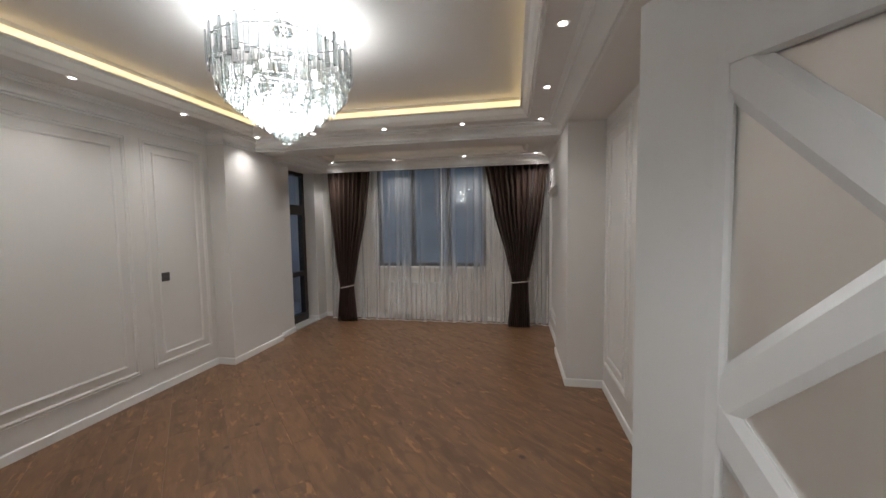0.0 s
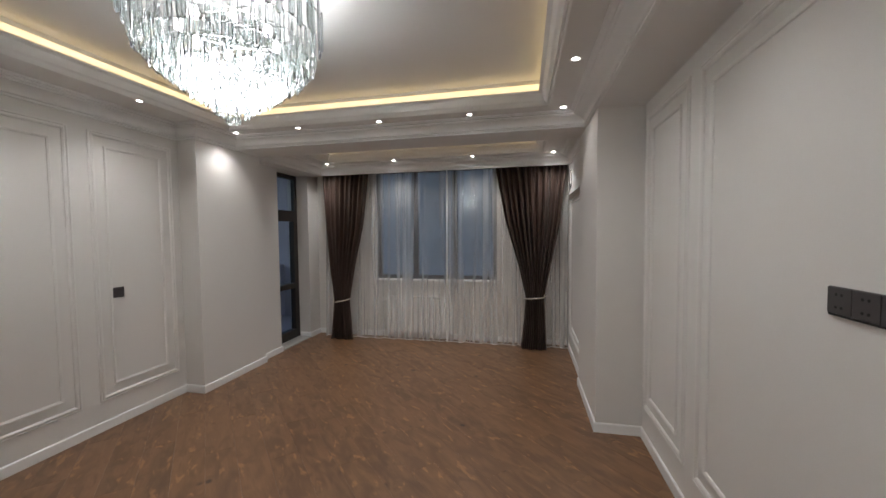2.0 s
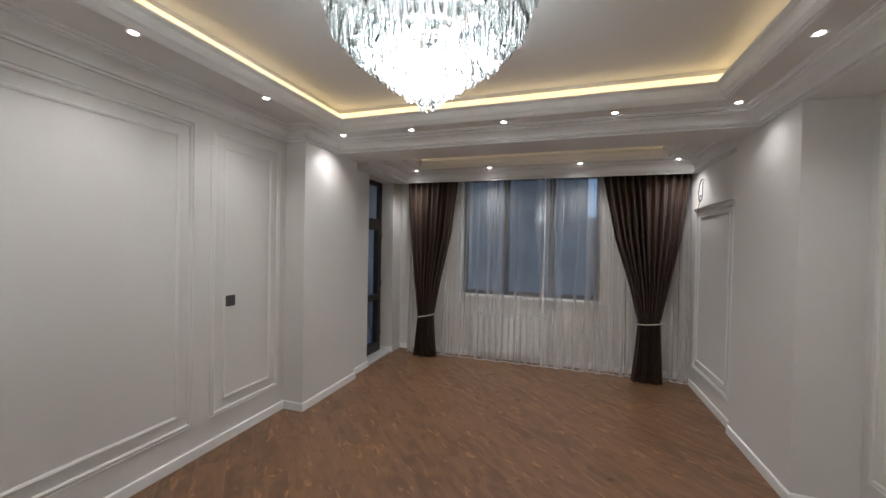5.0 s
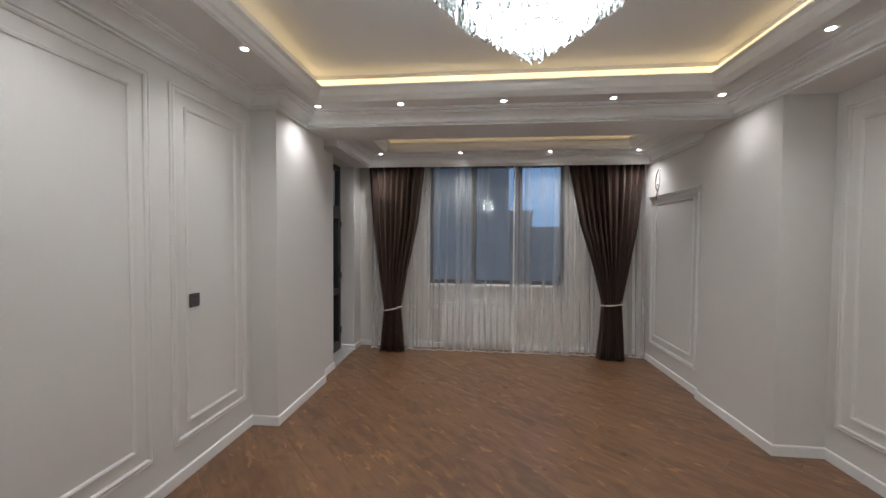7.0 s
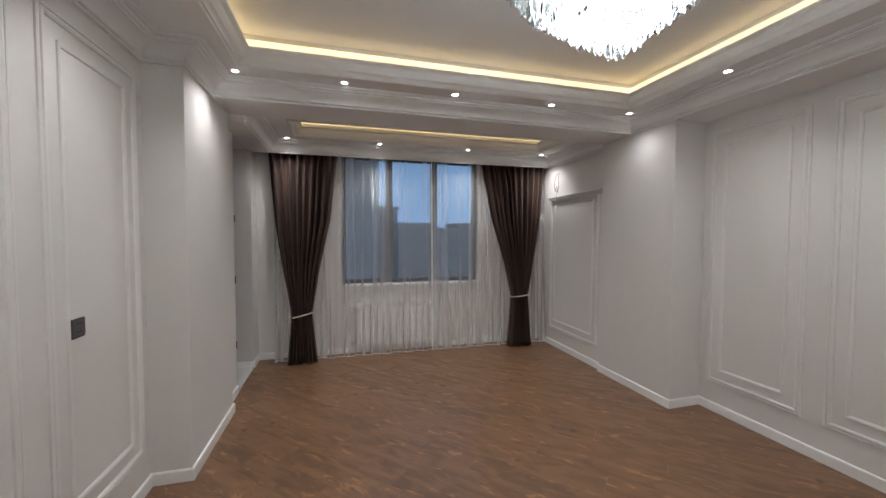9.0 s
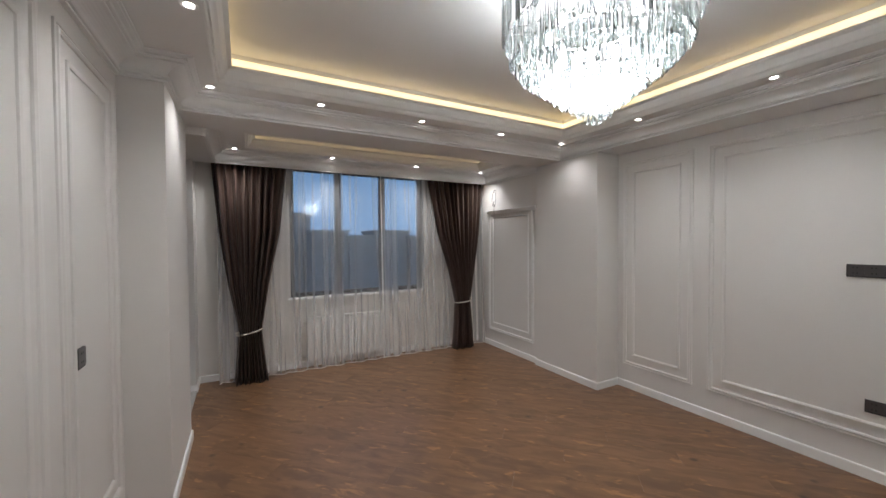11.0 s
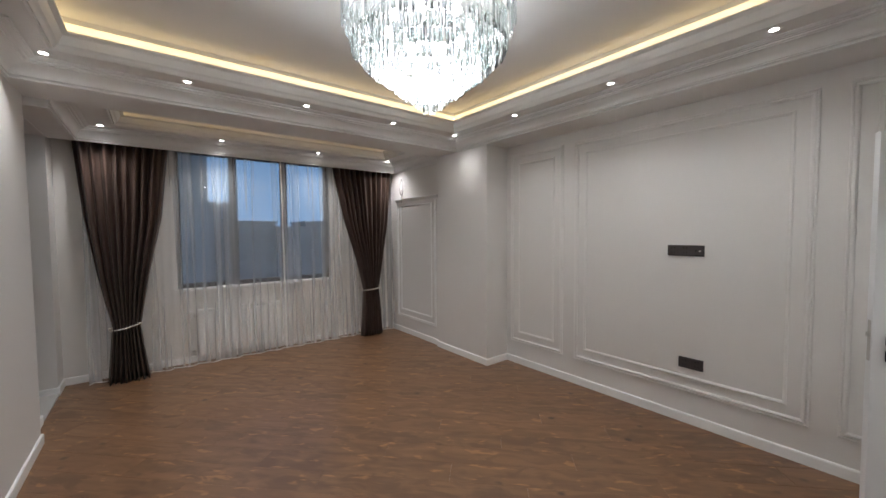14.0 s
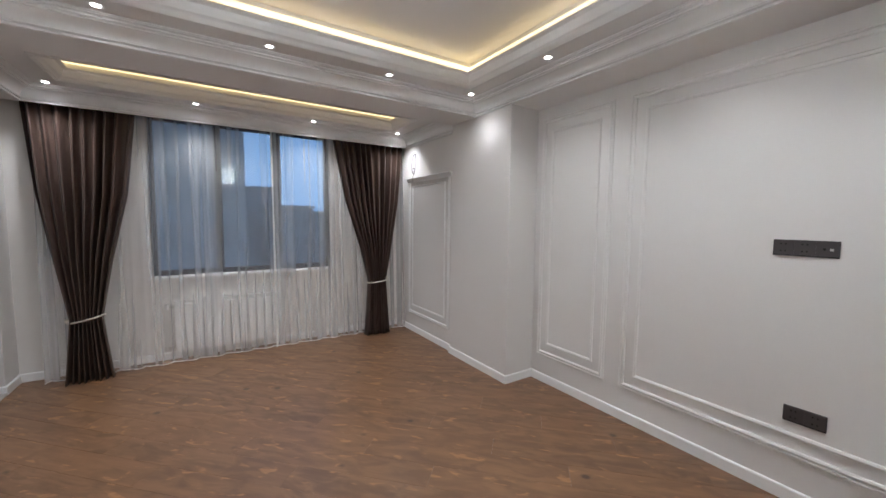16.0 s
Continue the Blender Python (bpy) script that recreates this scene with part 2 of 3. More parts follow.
    bumped(t, b, fine, 0.05, 0.0003)
    return m


OAK = oak()

# ---- plan ----
XL, XR = -3.29, 0.97            # side walls
CL, CR = -3.07, 0.63            # pillar faces
YS, YC, YB = 0.185, 3.775, 6.08   # south wall, pillars' front, window wall
YE = 4.70                       # pillars' back
XA, XN, XD = 0.67, -3.14, -3.34   # alcove wall, wall stub by the balcony door, its frame
YN, YF = 5.09, 5.80             # balcony door's opening
Z_RING, Z_BEAM, Z_ALC, Z_TOP = 2.655, 2.535, 2.61, 2.85
RING = (-2.79, 0.26, 0.60, 3.905)
NICHE = (-2.62, 0.29, 4.98, 5.50)
WIN = (-2.16, -0.31, 0.89, 2.56)
DOOR = (-0.24, 0.80, 2.06)


def wall(name, label, *rows):
    return tagged(part(name, boxes(*rows), WALL), label, "wall", kind="structure")


wall("wall_west", "off-white painted wall with framed panels", (XL - 0.2, XL, -0.02, YC, 0, 2.85))
wall("wall_west_pillar", "off-white painted pillar standing out of the wall", (XL - 0.2, CL, YC, YE - 0.02, 0, 2.85))
wall("wall_west_alcove", "off-white painted wall around the balcony door",
     (XL - 0.2, XN, YE - 0.02, YN, 0, 2.85), (XL - 0.2, XN, YF, YB, 0, 2.85), (XL - 0.2, XN, YN, YF, 2.47, 2.85))
wall("wall_east", "off-white painted wall with framed panels and sockets", (XR, XR + 0.2, -0.02, YC, 0, 2.85))
wall("wall_east_pillar", "off-white painted pillar standing out of the wall", (CR, XR + 0.2, YC, YE, 0, 2.85))
wall("wall_east_alcove", "off-white painted alcove wall with one framed panel", (XA, XR + 0.2, YE, YB, 0, 2.85))
wall("wall_north", "off-white painted window wall behind the curtains",
     (XL - 0.2, WIN[0], YB, YB + 0.25, 0, 2.85), (WIN[1], XR + 0.2, YB, YB + 0.25, 0, 2.85),
     (WIN[0], WIN[1], YB, YB + 0.25, 0, WIN[2]), (WIN[0], WIN[1], YB, YB + 0.25, WIN[3], 2.85))
wall("wall_south", "off-white painted wall with the doorway",
     (XL, DOOR[0], -0.02, YS, 0, 2.85), (DOOR[1], XR, -0.02, YS, 0, 2.85), (DOOR[0], DOOR[1], -0.02, YS, DOOR[2], 2.85))
wall("wall_hall", "off-white painted walls of the hall behind the door",
     (-1.7, -1.5, -1.7, -0.02, 0, 2.6), (1.15, 1.35, -1.7, -0.02, 0, 2.6), (-1.5, 1.15, -1.7, -1.5, 0, 2.6))
tagged(part("ceiling_hall", boxes((-1.7, 1.35, -1.7, -0.02, 2.6, 2.7)), CEILING), "white painted hall ceiling", "ceiling", kind="structure")
tagged(part("floor_hall", boxes((-1.7, 1.35, -1.7, -0.02, -0.05, -0.001)), OAK), "brown laminate hall floor", "floor", kind="structure")

# Unseen fitting and lamp, added to brighten the door's hall side.
hall_fill = thing("ceiling_light", "round white flush ceiling light, unseen, added to brighten the door's hall side", "ceiling light", pose(-0.1, -0.85, 2.6))
part("housing", turned(bmesh.new(), [(0.16, 0.0), (0.17, -0.006), (0.17, -0.040), (0.155, -0.046), (0.15, -0.040)], 36), SKIRTING, hall_fill)
part("diffuser", turned(bmesh.new(), [(0.149, -0.038), (0.12, -0.056), (0.03, -0.062)], 36), LENS, hall_fill, "glowing opal diffuser", smooth=True)
bulb = bpy.data.lights.new("hall_fill_lamp", "POINT")
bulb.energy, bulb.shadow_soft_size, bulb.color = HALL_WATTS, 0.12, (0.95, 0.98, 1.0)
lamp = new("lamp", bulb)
lamp.parent = hall_fill
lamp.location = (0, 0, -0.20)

# Ceiling: top slab, the ring round the recess, the beam, the east soffit and the alcove.
r, q, g = RING, NICHE, 0.03
tagged(part("ceiling", boxes(
    (XL - 0.2, XR + 0.2, -0.02, YB + 0.25, Z_TOP, Z_TOP + 0.1),
    (XL, r[0], YS, 4.295, Z_RING, 2.735), (r[1], CR, YS, 4.295, Z_RING, 2.735),
    (r[0], r[1], YS, r[2], Z_RING, 2.735), (r[0], r[1], r[3], 4.295, Z_RING, 2.735),
    (XL, r[0] - g, YS, 4.295, 2.735, Z_TOP), (r[1] + g, CR, YS, 4.295, 2.735, Z_TOP),
    (r[0] - g, r[1] + g, YS, r[2] - g, 2.735, Z_TOP), (r[0] - g, r[1] + g, r[3] + g, 4.295, 2.735, Z_TOP),
    (CR, XR, YS, YC, Z_BEAM, Z_TOP), (CL, CR, 4.295, YE, Z_BEAM, Z_TOP), (CR, XA, YC, YE, 2.8, Z_TOP),
    (XN, -2.96, YE, 5.90, 2.474, Z_TOP), (XD - 0.1, XN, YN, YF, 2.48, 2.49),
    (-2.96, q[0], YE, 5.90, Z_ALC, 2.69), (q[1], XA, YE, 5.90, Z_ALC, 2.69),
    (q[0], q[1], YE, q[2], Z_ALC, 2.69), (q[0], q[1], q[3], 5.90, Z_ALC, 2.69),
    (-2.96, q[0] - g, YE, 5.90, 2.69, Z_TOP), (q[1] + g, XA, YE, 5.90, 2.69, Z_TOP),
    (q[0] - g, q[1] + g, YE, q[2] - g, 2.69, Z_TOP), (q[0] - g, q[1] + g, q[3] + g, 5.90, 2.69, Z_TOP),
    (q[0] - g, q[1] + g, q[2] - g, q[3] + g, 2.805, Z_TOP),
    (XN, XA, 5.90, YB, Z_ALC, Z_TOP)), CEILING),
    "white painted stepped ceiling with lit recesses", "ceiling", kind="structure")


# Cornices and mouldings.
def flat(x, y, v):
    return (x, y, v)


def cornice(z0, z1, out):
    """Beads below and above a hollow."""
    h, prof = z1 - z0, [(0.0, z0), (0.022, z0), (0.022, z0 + 0.009), (0.009, z0 + 0.011), (0.009, z0 + 0.018), (0.028, z0 + 0.019), (0.033, z0 + 0.024), (0.028, z0 + 0.029), (0.018, z0 + 0.031)]
    for i in range(9):
        w = i / 8 * math.pi / 2
        prof.append((0.020 + (out - 0.070) * (1 - math.cos(w)), z0 + 0.034 + (h - 0.072) * math.sin(w)))
    prof += [(out - 0.050, z1 - 0.030), (out - 0.034, z1 - 0.031), (out - 0.028, z1 - 0.025), (out - 0.034, z1 - 0.019), (out - 0.034, z1 - 0.013), (out - 0.012, z1 - 0.013), (out - 0.012, z1 - 0.009), (out, z1 - 0.009), (out, z1), (0.0, z1)]
    return prof


main = [(XL, YS), (CR, YS), (CR, 4.295), (CL, 4.295), (CL, YC), (XL, YC)]
tagged(part("cornice", sweep(bmesh.new(), main, cornice(Z_BEAM - 0.002, Z_RING, 0.16), flat, True), TRIM), "white moulded plaster cornice below the ceiling ring", "cornice", kind="structure")
alc = [(XA, YE), (XA, 5.88), (-2.96, 5.88), (-2.96, YE)]
tagged(part("cornice_alcove", sweep(bmesh.new(), alc, cornice(2.472, Z_ALC, 0.13), flat, False), TRIM), "white moulded plaster cornice above the curtains", "cornice", kind="structure")


def lip(z, h):
    return [(-0.034, z + 0.004), (-0.034, z - 0.016), (-0.022, z - 0.020), (-0.014, z - 0.009), (-0.004, z - 0.015), (0.004, z - 0.002), (0.010, z + 0.004), (0.022, z + 0.012),
            (0.034, z + h * 0.45), (0.042, z + h * 0.72), (0.056, z + h * 0.80), (0.066, z + h * 0.86), (0.066, z + h), (0.0, z + h), (0.0, z + 0.004)]


for nm, (x0, x1, y0, y1), z, top in (("trim_recess", RING, Z_RING, (2.743, 2.812)), ("trim_alcove_recess", NICHE, Z_ALC, (2.744, 2.788))):
    ring = [(x0, y0), (x1, y0), (x1, y1), (x0, y1)]
    tagged(part(nm, sweep(bmesh.new(), ring, lip(z, 0.08), flat, True), TRIM), "white moulded lip hiding warm strip light", "moulding", kind="structure")
    led = thing("led_strip", "warm white LED strip in the ceiling recess", "strip light", group="cove lights")
    a, c = g - 0.004, g - 0.012
    for b0 in ((x0 - a, x0 - c, y0 - c, y1 + c), (x1 + c, x1 + a, y0 - c, y1 + c), (x0 - c, x1 + c, y0 - a, y0 - c), (x0 - c, x1 + c, y1 + c, y1 + a)):
        part("diffuser", boxes((*b0, *top)), LED, led)

# Skirting boards.
skirt = [(0.0, 0.0), (0.014, 0.0), (0.014, 0.068), (0.011, 0.074), (0.006, 0.077), (0.0, 0.077)]
for chain in ([(DOOR[1] + 0.08, YS), (XR, YS), (XR, YC), (CR, YC), (CR, YE), (XA, YE), (XA, YB), (XN, YB), (XN, YF), (XD + 0.03, YF)],
              [(XD + 0.03, YN), (XN, YN), (XN, YE - 0.02), (CL, YE - 0.02), (CL, YC), (XL, YC), (XL, YS), (DOOR[0] - 0.08, YS)]):
    tagged(part("baseboard", sweep(bmesh.new(), chain, skirt, flat, False), SKIRTING), "white lacquered skirting board along the wall", "skirting", kind="structure")

OUTER = [(0.0, 0.0), (0.0, 0.008), (0.006, 0.012), (0.012, 0.010), (0.014, 0.004), (0.017, 0.005), (0.021, 0.013), (0.031, 0.015), (0.040, 0.009), (0.042, 0.0)]
INNER = [(0.0, 0.0), (0.0, 0.008), (0.005, 0.013), (0.011, 0.011), (0.019, 0.007), (0.021, 0.0)]


def panel(x, side, y0, y1, z0, z1, inset=0.112):
    """A pair of moulding frames on a side wall; side: +1 for a wall that faces east."""
    t = thing("wall_panel_moulding", "white double picture-frame moulding on the wall", "moulding", kind="structure")

    def put(a, b, v):
        return (x + side * v, a, b)
    for nm, d, prof in (("outer_frame", 0.0, OUTER), ("inner_frame", inset, INNER)):
        a0, a1, b0, b1 = y0 + d, y1 - d, z0 + d, z1 - d
        part(nm, sweep(bmesh.new(), [(a0, b0), (a1, b0), (a1, b1), (a0, b1)], prof, put, True), MOULDING, t)
    return t


panel(XL, 1, 1.16, 2.86, 0.24, 2.44)
panel(XL, 1, 2.99, 3.70, 0.24, 2.44)
panel(XR, -1, 1.148, 2.872, 0.252, 2.435)
panel(XR, -1, 3.0, 3.71, 0.252, 2.435)
panel(XR, -1, 0.27, 1.02, 0.252, 2.435)
p = thing("wall_panel_moulding", "white picture-frame moulding with a small crown shelf on top", "moulding", kind="structure")


def on_alcove(a, b, v):
    return (XA - v, a, b)


ay0, ay1 = 4.79, 5.80
part("outer_frame", sweep(bmesh.new(), [(ay0, 2.03), (ay0, 0.24), (ay1, 0.24), (ay1, 2.03)], OUTER, on_alcove, False), TRIM, p)
part("inner_frame", sweep(bmesh.new(), [(ay0 + 0.1, 0.35), (ay1 - 0.1, 0.35), (ay1 - 0.1, 1.955), (ay0 + 0.1, 1.955)], INNER, on_alcove, True), TRIM, p)
crown = [(0.0, 2.0), (0.012, 2.0), (0.015, 2.014), (0.024, 2.026), (0.028, 2.040), (0.040, 2.044), (0.040, 2.058), (0.0, 2.058)]
part("crown", sweep(bmesh.new(), [(XA, ay0 - 0.04), (XA, ay1 + 0.02)], crown, flat, False), TRIM, p)

# ---- downlights ----
bm = turned(bmesh.new(), [(0.021, 0.010), (0.0222, 0.0), (0.034, -0.003), (0.037, -0.002), (0.038, 0.002), (0.037, 0.010)], 28)
first = thing("downlight", "white round recessed ceiling spotlight, lit", "downlight", group="ceiling spotlights")
part("trim_ring", bm, TRIM, first)
part("lens", turned(bmesh.new(), [(0.008, -0.001), (0.021, -0.0012), (0.022, 0.002)], 24), LENS, first, "glowing white lens")
SPOTS = [(x, 4.07, Z_RING) for x in (0.405, -0.404, -1.274, -2.133, -2.86)]
SPOTS += [(0.39, y, Z_RING) for y in (3.155, 2.21, 1.275)] + [(-2.875, y, Z_RING) for y in (3.09, 2.20, 1.28)]
SPOTS += [(x, 5.695, Z_ALC) for x in (0.445, -0.60, -1.712, -2.743)]
spot = bpy.data.lights.new("downlight_lamp", "SPOT")
spot.energy, spot.spot_size, spot.spot_blend, spot.shadow_soft_size, spot.color = SPOT_WATTS, radians(128), 1.0, 0.025, (1.0, 0.985, 0.965)
near_window = spot.copy()
near_window.energy, near_window.spot_size, near_window.spot_blend = ALCOVE_WATTS, radians(116), 1.0
for i, s in enumerate(SPOTS):
    t = first if i == 0 else copy_thing(first, pose(*s))
    t.matrix_world = pose(*s)
    lamp = new("lamp", near_window if s[1] > 5 else spot)
    lamp.parent = t
    lamp.location = (0, 0, -0.012)

# ---- chandelier ----
CX, CY = -1.275, 2.24
ch = thing("chandelier", "round tiered crystal chandelier, brightly lit, hanging from the ceiling", "chandelier", pose(CX, CY, 0))
part("canopy", turned(bmesh.new(), [(0.02, 2.790), (0.055, 2.792), (0.066, 2.800), (0.068, 2.846), (0.02, 2.8498)], 32), CHROME, ch, "chrome ceiling canopy", smooth=True)
part("rod", turned(bmesh.new(), [(0.011, 2.55), (0.011, 2.795)], 12), CHROME, ch)
TIERS = [(0.372, 2.55, 0.15), (0.335, 2.495, 0.14), (0.295, 2.455, 0.14), (0.25, 2.415, 0.13), (0.205, 2.37, 0.12), (0.16, 2.325, 0.11), (0.115, 2.285, 0.10), (0.07, 2.235, 0.085), (0.028, 2.188, 0.068)]


def hoop(radius, z, thick=0.004):
    bm, n = bmesh.new(), 48
    rows = [[bm.verts.new(((radius + thick * math.cos(w)) * math.cos(a), (radius + thick * math.cos(w)) * math.sin(a), z + thick * math.sin(w)))
             for w in (k * math.pi / 3 for k in range(6))] for a in (2 * math.pi * i / n for i in range(n))]
    for i in range(n):
        for k in range(6):
            bm.faces.new((rows[i][k], rows[(i + 1) % n][k], rows[(i + 1) % n][(k + 1) % 6], rows[i][(k + 1) % 6]))
    return bm


part("top_hoop", hoop(0.400, 2.660), CHROME, ch, "thin chrome hoop")
for i in range(6):
    w = i * math.pi / 3
    tube("spoke", [(0.01 * math.cos(w), 0.01 * math.sin(w), 2.66), (0.40 * math.cos(w), 0.40 * math.sin(w), 2.66)], 0.004, CHROME, ch)
for rr, zz, _ in TIERS[:-1]:
    part("hoop", hoop(rr, zz, 0.003), CHROME, ch)


def crystal_bar(bm, m, width, depth, z0, z1):
    """A clear bar with cut corners and a rounded top and foot."""
    ring = [(-1, -0.4), (-0.6, -1), (0.6, -1), (1, -0.4), (1, 0.4), (0.6, 1), (-0.6, 1), (-1, 0.4)]
    h, rows = z1 - z0, []
    for f, s in ((0.0, 0.55), (0.05, 0.95), (0.95, 0.95), (1.0, 0.55)):
        rows.append([bm.verts.new(m @ Vector((x * width / 2 * s, y * depth / 2 * s, z0 + f * h))) for x, y in ring])
    for a, b in zip(rows, rows[1:]):
        for k in range(8):
            bm.faces.new((a[k], a[(k + 1) % 8], b[(k + 1) % 8], b[k]))
    bm.faces.new(rows[0][::-1])
    bm.faces.new(rows[-1])


def crystal_drop(bm, m, width, z0, z1):
    """A faceted icicle: a bead over a tapered prism."""
    h, rows = z1 - z0, []
    for f, s in ((1.0, 0.35), (0.93, 0.7), (0.86, 0.35), (0.82, 0.75), (0.3, 1.0), (0.08, 0.75), (0.0, 0.25)):
        rows.append([bm.verts.new(m @ Vector((width / 2 * s * math.cos(k * math.pi / 3), width / 2 * 0.7 * s * math.sin(k * math.pi / 3), z0 + f * h))) for k in range(6)])
    for a, b in zip(rows, rows[1:]):
        for k in range(6):
            bm.faces.new((a[k], a[(k + 1) % 6], b[(k + 1) % 6], b[k]))
    bm.faces.new(rows[0])
    bm.faces.new(rows[-1][::-1])


rng = random.Random(4)
long_bar, short_bar = bmesh.new(), bmesh.new()
crystal_bar(long_bar, Matrix.Identity(4), 0.034, 0.012, 2.520, 2.712)
crystal_bar(short_bar, Matrix.Identity(4), 0.032, 0.012, 2.505, 2.672)
NB = 48
shared = []
for i in range(NB):
    if i < 2:
        ob = part("crystal_bar", (long_bar, short_bar)[i], CLEAR, ch)
        shared.append(ob.data)
    else:
        ob = new("crystal_bar", shared[i % 2])
        ob.parent = ch
    w = 2 * math.pi * i / NB
    ob.matrix_local = Matrix.Rotation(w, 4, "Z") @ pose(0.403 if i % 2 else 0.412, 0, rng.uniform(-0.004, 0.004), 0, 0, 90)
for rr, zz, length in TIERS:
    bm, count = bmesh.new(), max(4, round(2 * math.pi * rr / 0.026))
    for i in range(count):
        w = 2 * math.pi * (i + rng.uniform(-0.12, 0.12)) / count
        m = Matrix.Rotation(w, 4, "Z") @ pose(rr + rng.uniform(-0.006, 0.006), 0, 0, 0, 0, 90 + rng.uniform(-25, 25))
        crystal_drop(bm, m, rng.uniform(0.017, 0.022), zz - length * rng.uniform(0.88, 1.0), zz)
    part("crystal_tier", bm, CRYSTAL, ch, "ring of clear hanging crystal drops")["kind"] = "stuff"
BULBS = [(0.20 * math.cos(k * math.pi / 4), 0.20 * math.sin(k * math.pi / 4), 2.53) for k in range(8)] + [(0.10 * math.cos(k * math.pi / 2), 0.10 * math.sin(k * math.pi / 2), 2.40) for k in range(4)]
for x, y, z in BULBS:
    part("bulb", turned(bmesh.new(), [(0.006, z + 0.03), (0.016, z + 0.02), (0.019, z), (0.014, z - 0.02), (0.004, z - 0.026)], 12, (x, y)), BULB, ch, "glowing bulb", smooth=True)
light = bpy.data.lights.new("chandelier_lamp", "POINT")
light.energy, light.shadow_soft_size, light.color = CHANDELIER_WATTS, 0.16, (0.96, 0.99, 1.0)
upper = light.copy()
upper.energy = CHANDELIER_WATTS * 0.015
for z, kind in ((2.50, upper), (2.34, light)):
    lamp = new("lamp", kind)
    lamp.parent = ch
    lamp.location = (0, 0, z)

# ---- window and balcony door ----
win = thing("window_1", "dark-framed three-part window behind sheer curtains", "window", kind="structure")
y0, y1 = YB + 0.08, YB + 0.14
fr = 0.055
part("window_frame", boxes((WIN[0], WIN[1], y0, y1, WIN[2], WIN[2] + fr), (WIN[0], WIN[1], y0, y1, WIN[3] - fr, WIN[3]),
     (WIN[0], WIN[0] + fr, y0, y1, WIN[2] + fr, WIN[3] - fr), (WIN[1] - fr, WIN[1], y0, y1, WIN[2] + fr, WIN[3] - fr)), FRAME, win)
third = (WIN[1] - WIN[0]) / 3
for i in range(1, 3):
    x = WIN[0] + third * i
    part("mullion", boxes((x - 0.04, x + 0.04, y0 - 0.004, y1, WIN[2] + fr, WIN[3] - fr)), FRAME, win)
for i in range(3):
    x0, x1 = WIN[0] + third * i + 0.045, WIN[0] + third * (i + 1) - 0.045
    pane = part("pane", boxes((x0, x1, y0 + 0.026, y0 + 0.034, WIN[2] + fr, WIN[3] - fr)), PANE, win)
    pane.visible_shadow = False
part("window_sill", rounded(boxes((WIN[0] - 0.03, WIN[1] + 0.03, YB - 0.03, y0, WIN[2] - 0.03, WIN[2] - 0.002)), 0.006), SKIRTING, win)

bd = thing("door_2", "dark-framed glazed balcony door with three panes, shut", "balcony door", kind="structure")
xa, xb = XD - 0.05, XD + 0.012
part("door_frame", boxes((xa, xb, YN, YN + 0.06, 0.02, 2.47), (xa, xb, YF - 0.06, YF, 0.02, 2.47), (xa, xb, YN + 0.06, YF - 0.06, 2.41, 2.47), (xa, xb, YN + 0.06, YF - 0.06, 0.02, 0.08)), FRAME, bd)
xs = xb + 0.022
part("door_sash", boxes((xa, xs, YN + 0.05, YN + 0.125, 0.07, 1.86), (xa, xs, YF - 0.125, YF - 0.05, 0.07, 1.86), (xa, xs, YN + 0.125, YF - 0.125, 0.07, 0.155),
     (xa, xs, YN + 0.125, YF - 0.125, 0.78, 0.855), (xa, xs, YN + 0.125, YF - 0.125, 1.78, 1.86)), FRAME, bd)
part("transom", boxes((xa, xb, YN + 0.06, YF - 0.06, 1.86, 1.94)), FRAME, bd)
for z0, z1 in ((0.155, 0.78), (0.855, 1.78), (1.94, 2.41)):
    pane = part("pane", boxes((XD - 0.022, XD - 0.014, YN + 0.06 if z0 > 1.9 else YN + 0.125, YF - 0.06 if z0 > 1.9 else YF - 0.125, z0, z1)), PANE, bd)
    pane.visible_shadow = False
for z in (0.25, 0.98, 1.66):
    part("hinge", turned(bmesh.new(), [(0.004, z), (0.008, z + 0.004), (0.008, z + 0.08), (0.004, z + 0.084)], 10, (xs + 0.004, YF - 0.052)), FRAME, bd)
tagged(part("threshold", rounded(boxes((XD - 0.06, XN + 0.01, YN + 0.001, YF - 0.001, 0.0, 0.02)), 0.004), SILL), "pale threshold under the balcony door", "threshold", kind="structure")

# Balcony beyond the door.
tagged(part("balcony", boxes((-4.75, XL - 0.2, 3.2, 7.2, -0.25, -0.03), (-4.75, -4.60, 3.2, 7.2, -0.03, 1.0), (-4.75, XL - 0.2, 3.05, 3.2, -0.25, 2.9), (-4.75, XL - 0.2, 7.2, 7.35, -0.25, 2.9),
     (-4.75, XL - 0.2, 3.05, 7.35, 2.9, 3.0)), BALCONY), "pale rendered balcony with a solid parapet", "balcony", kind="structure")

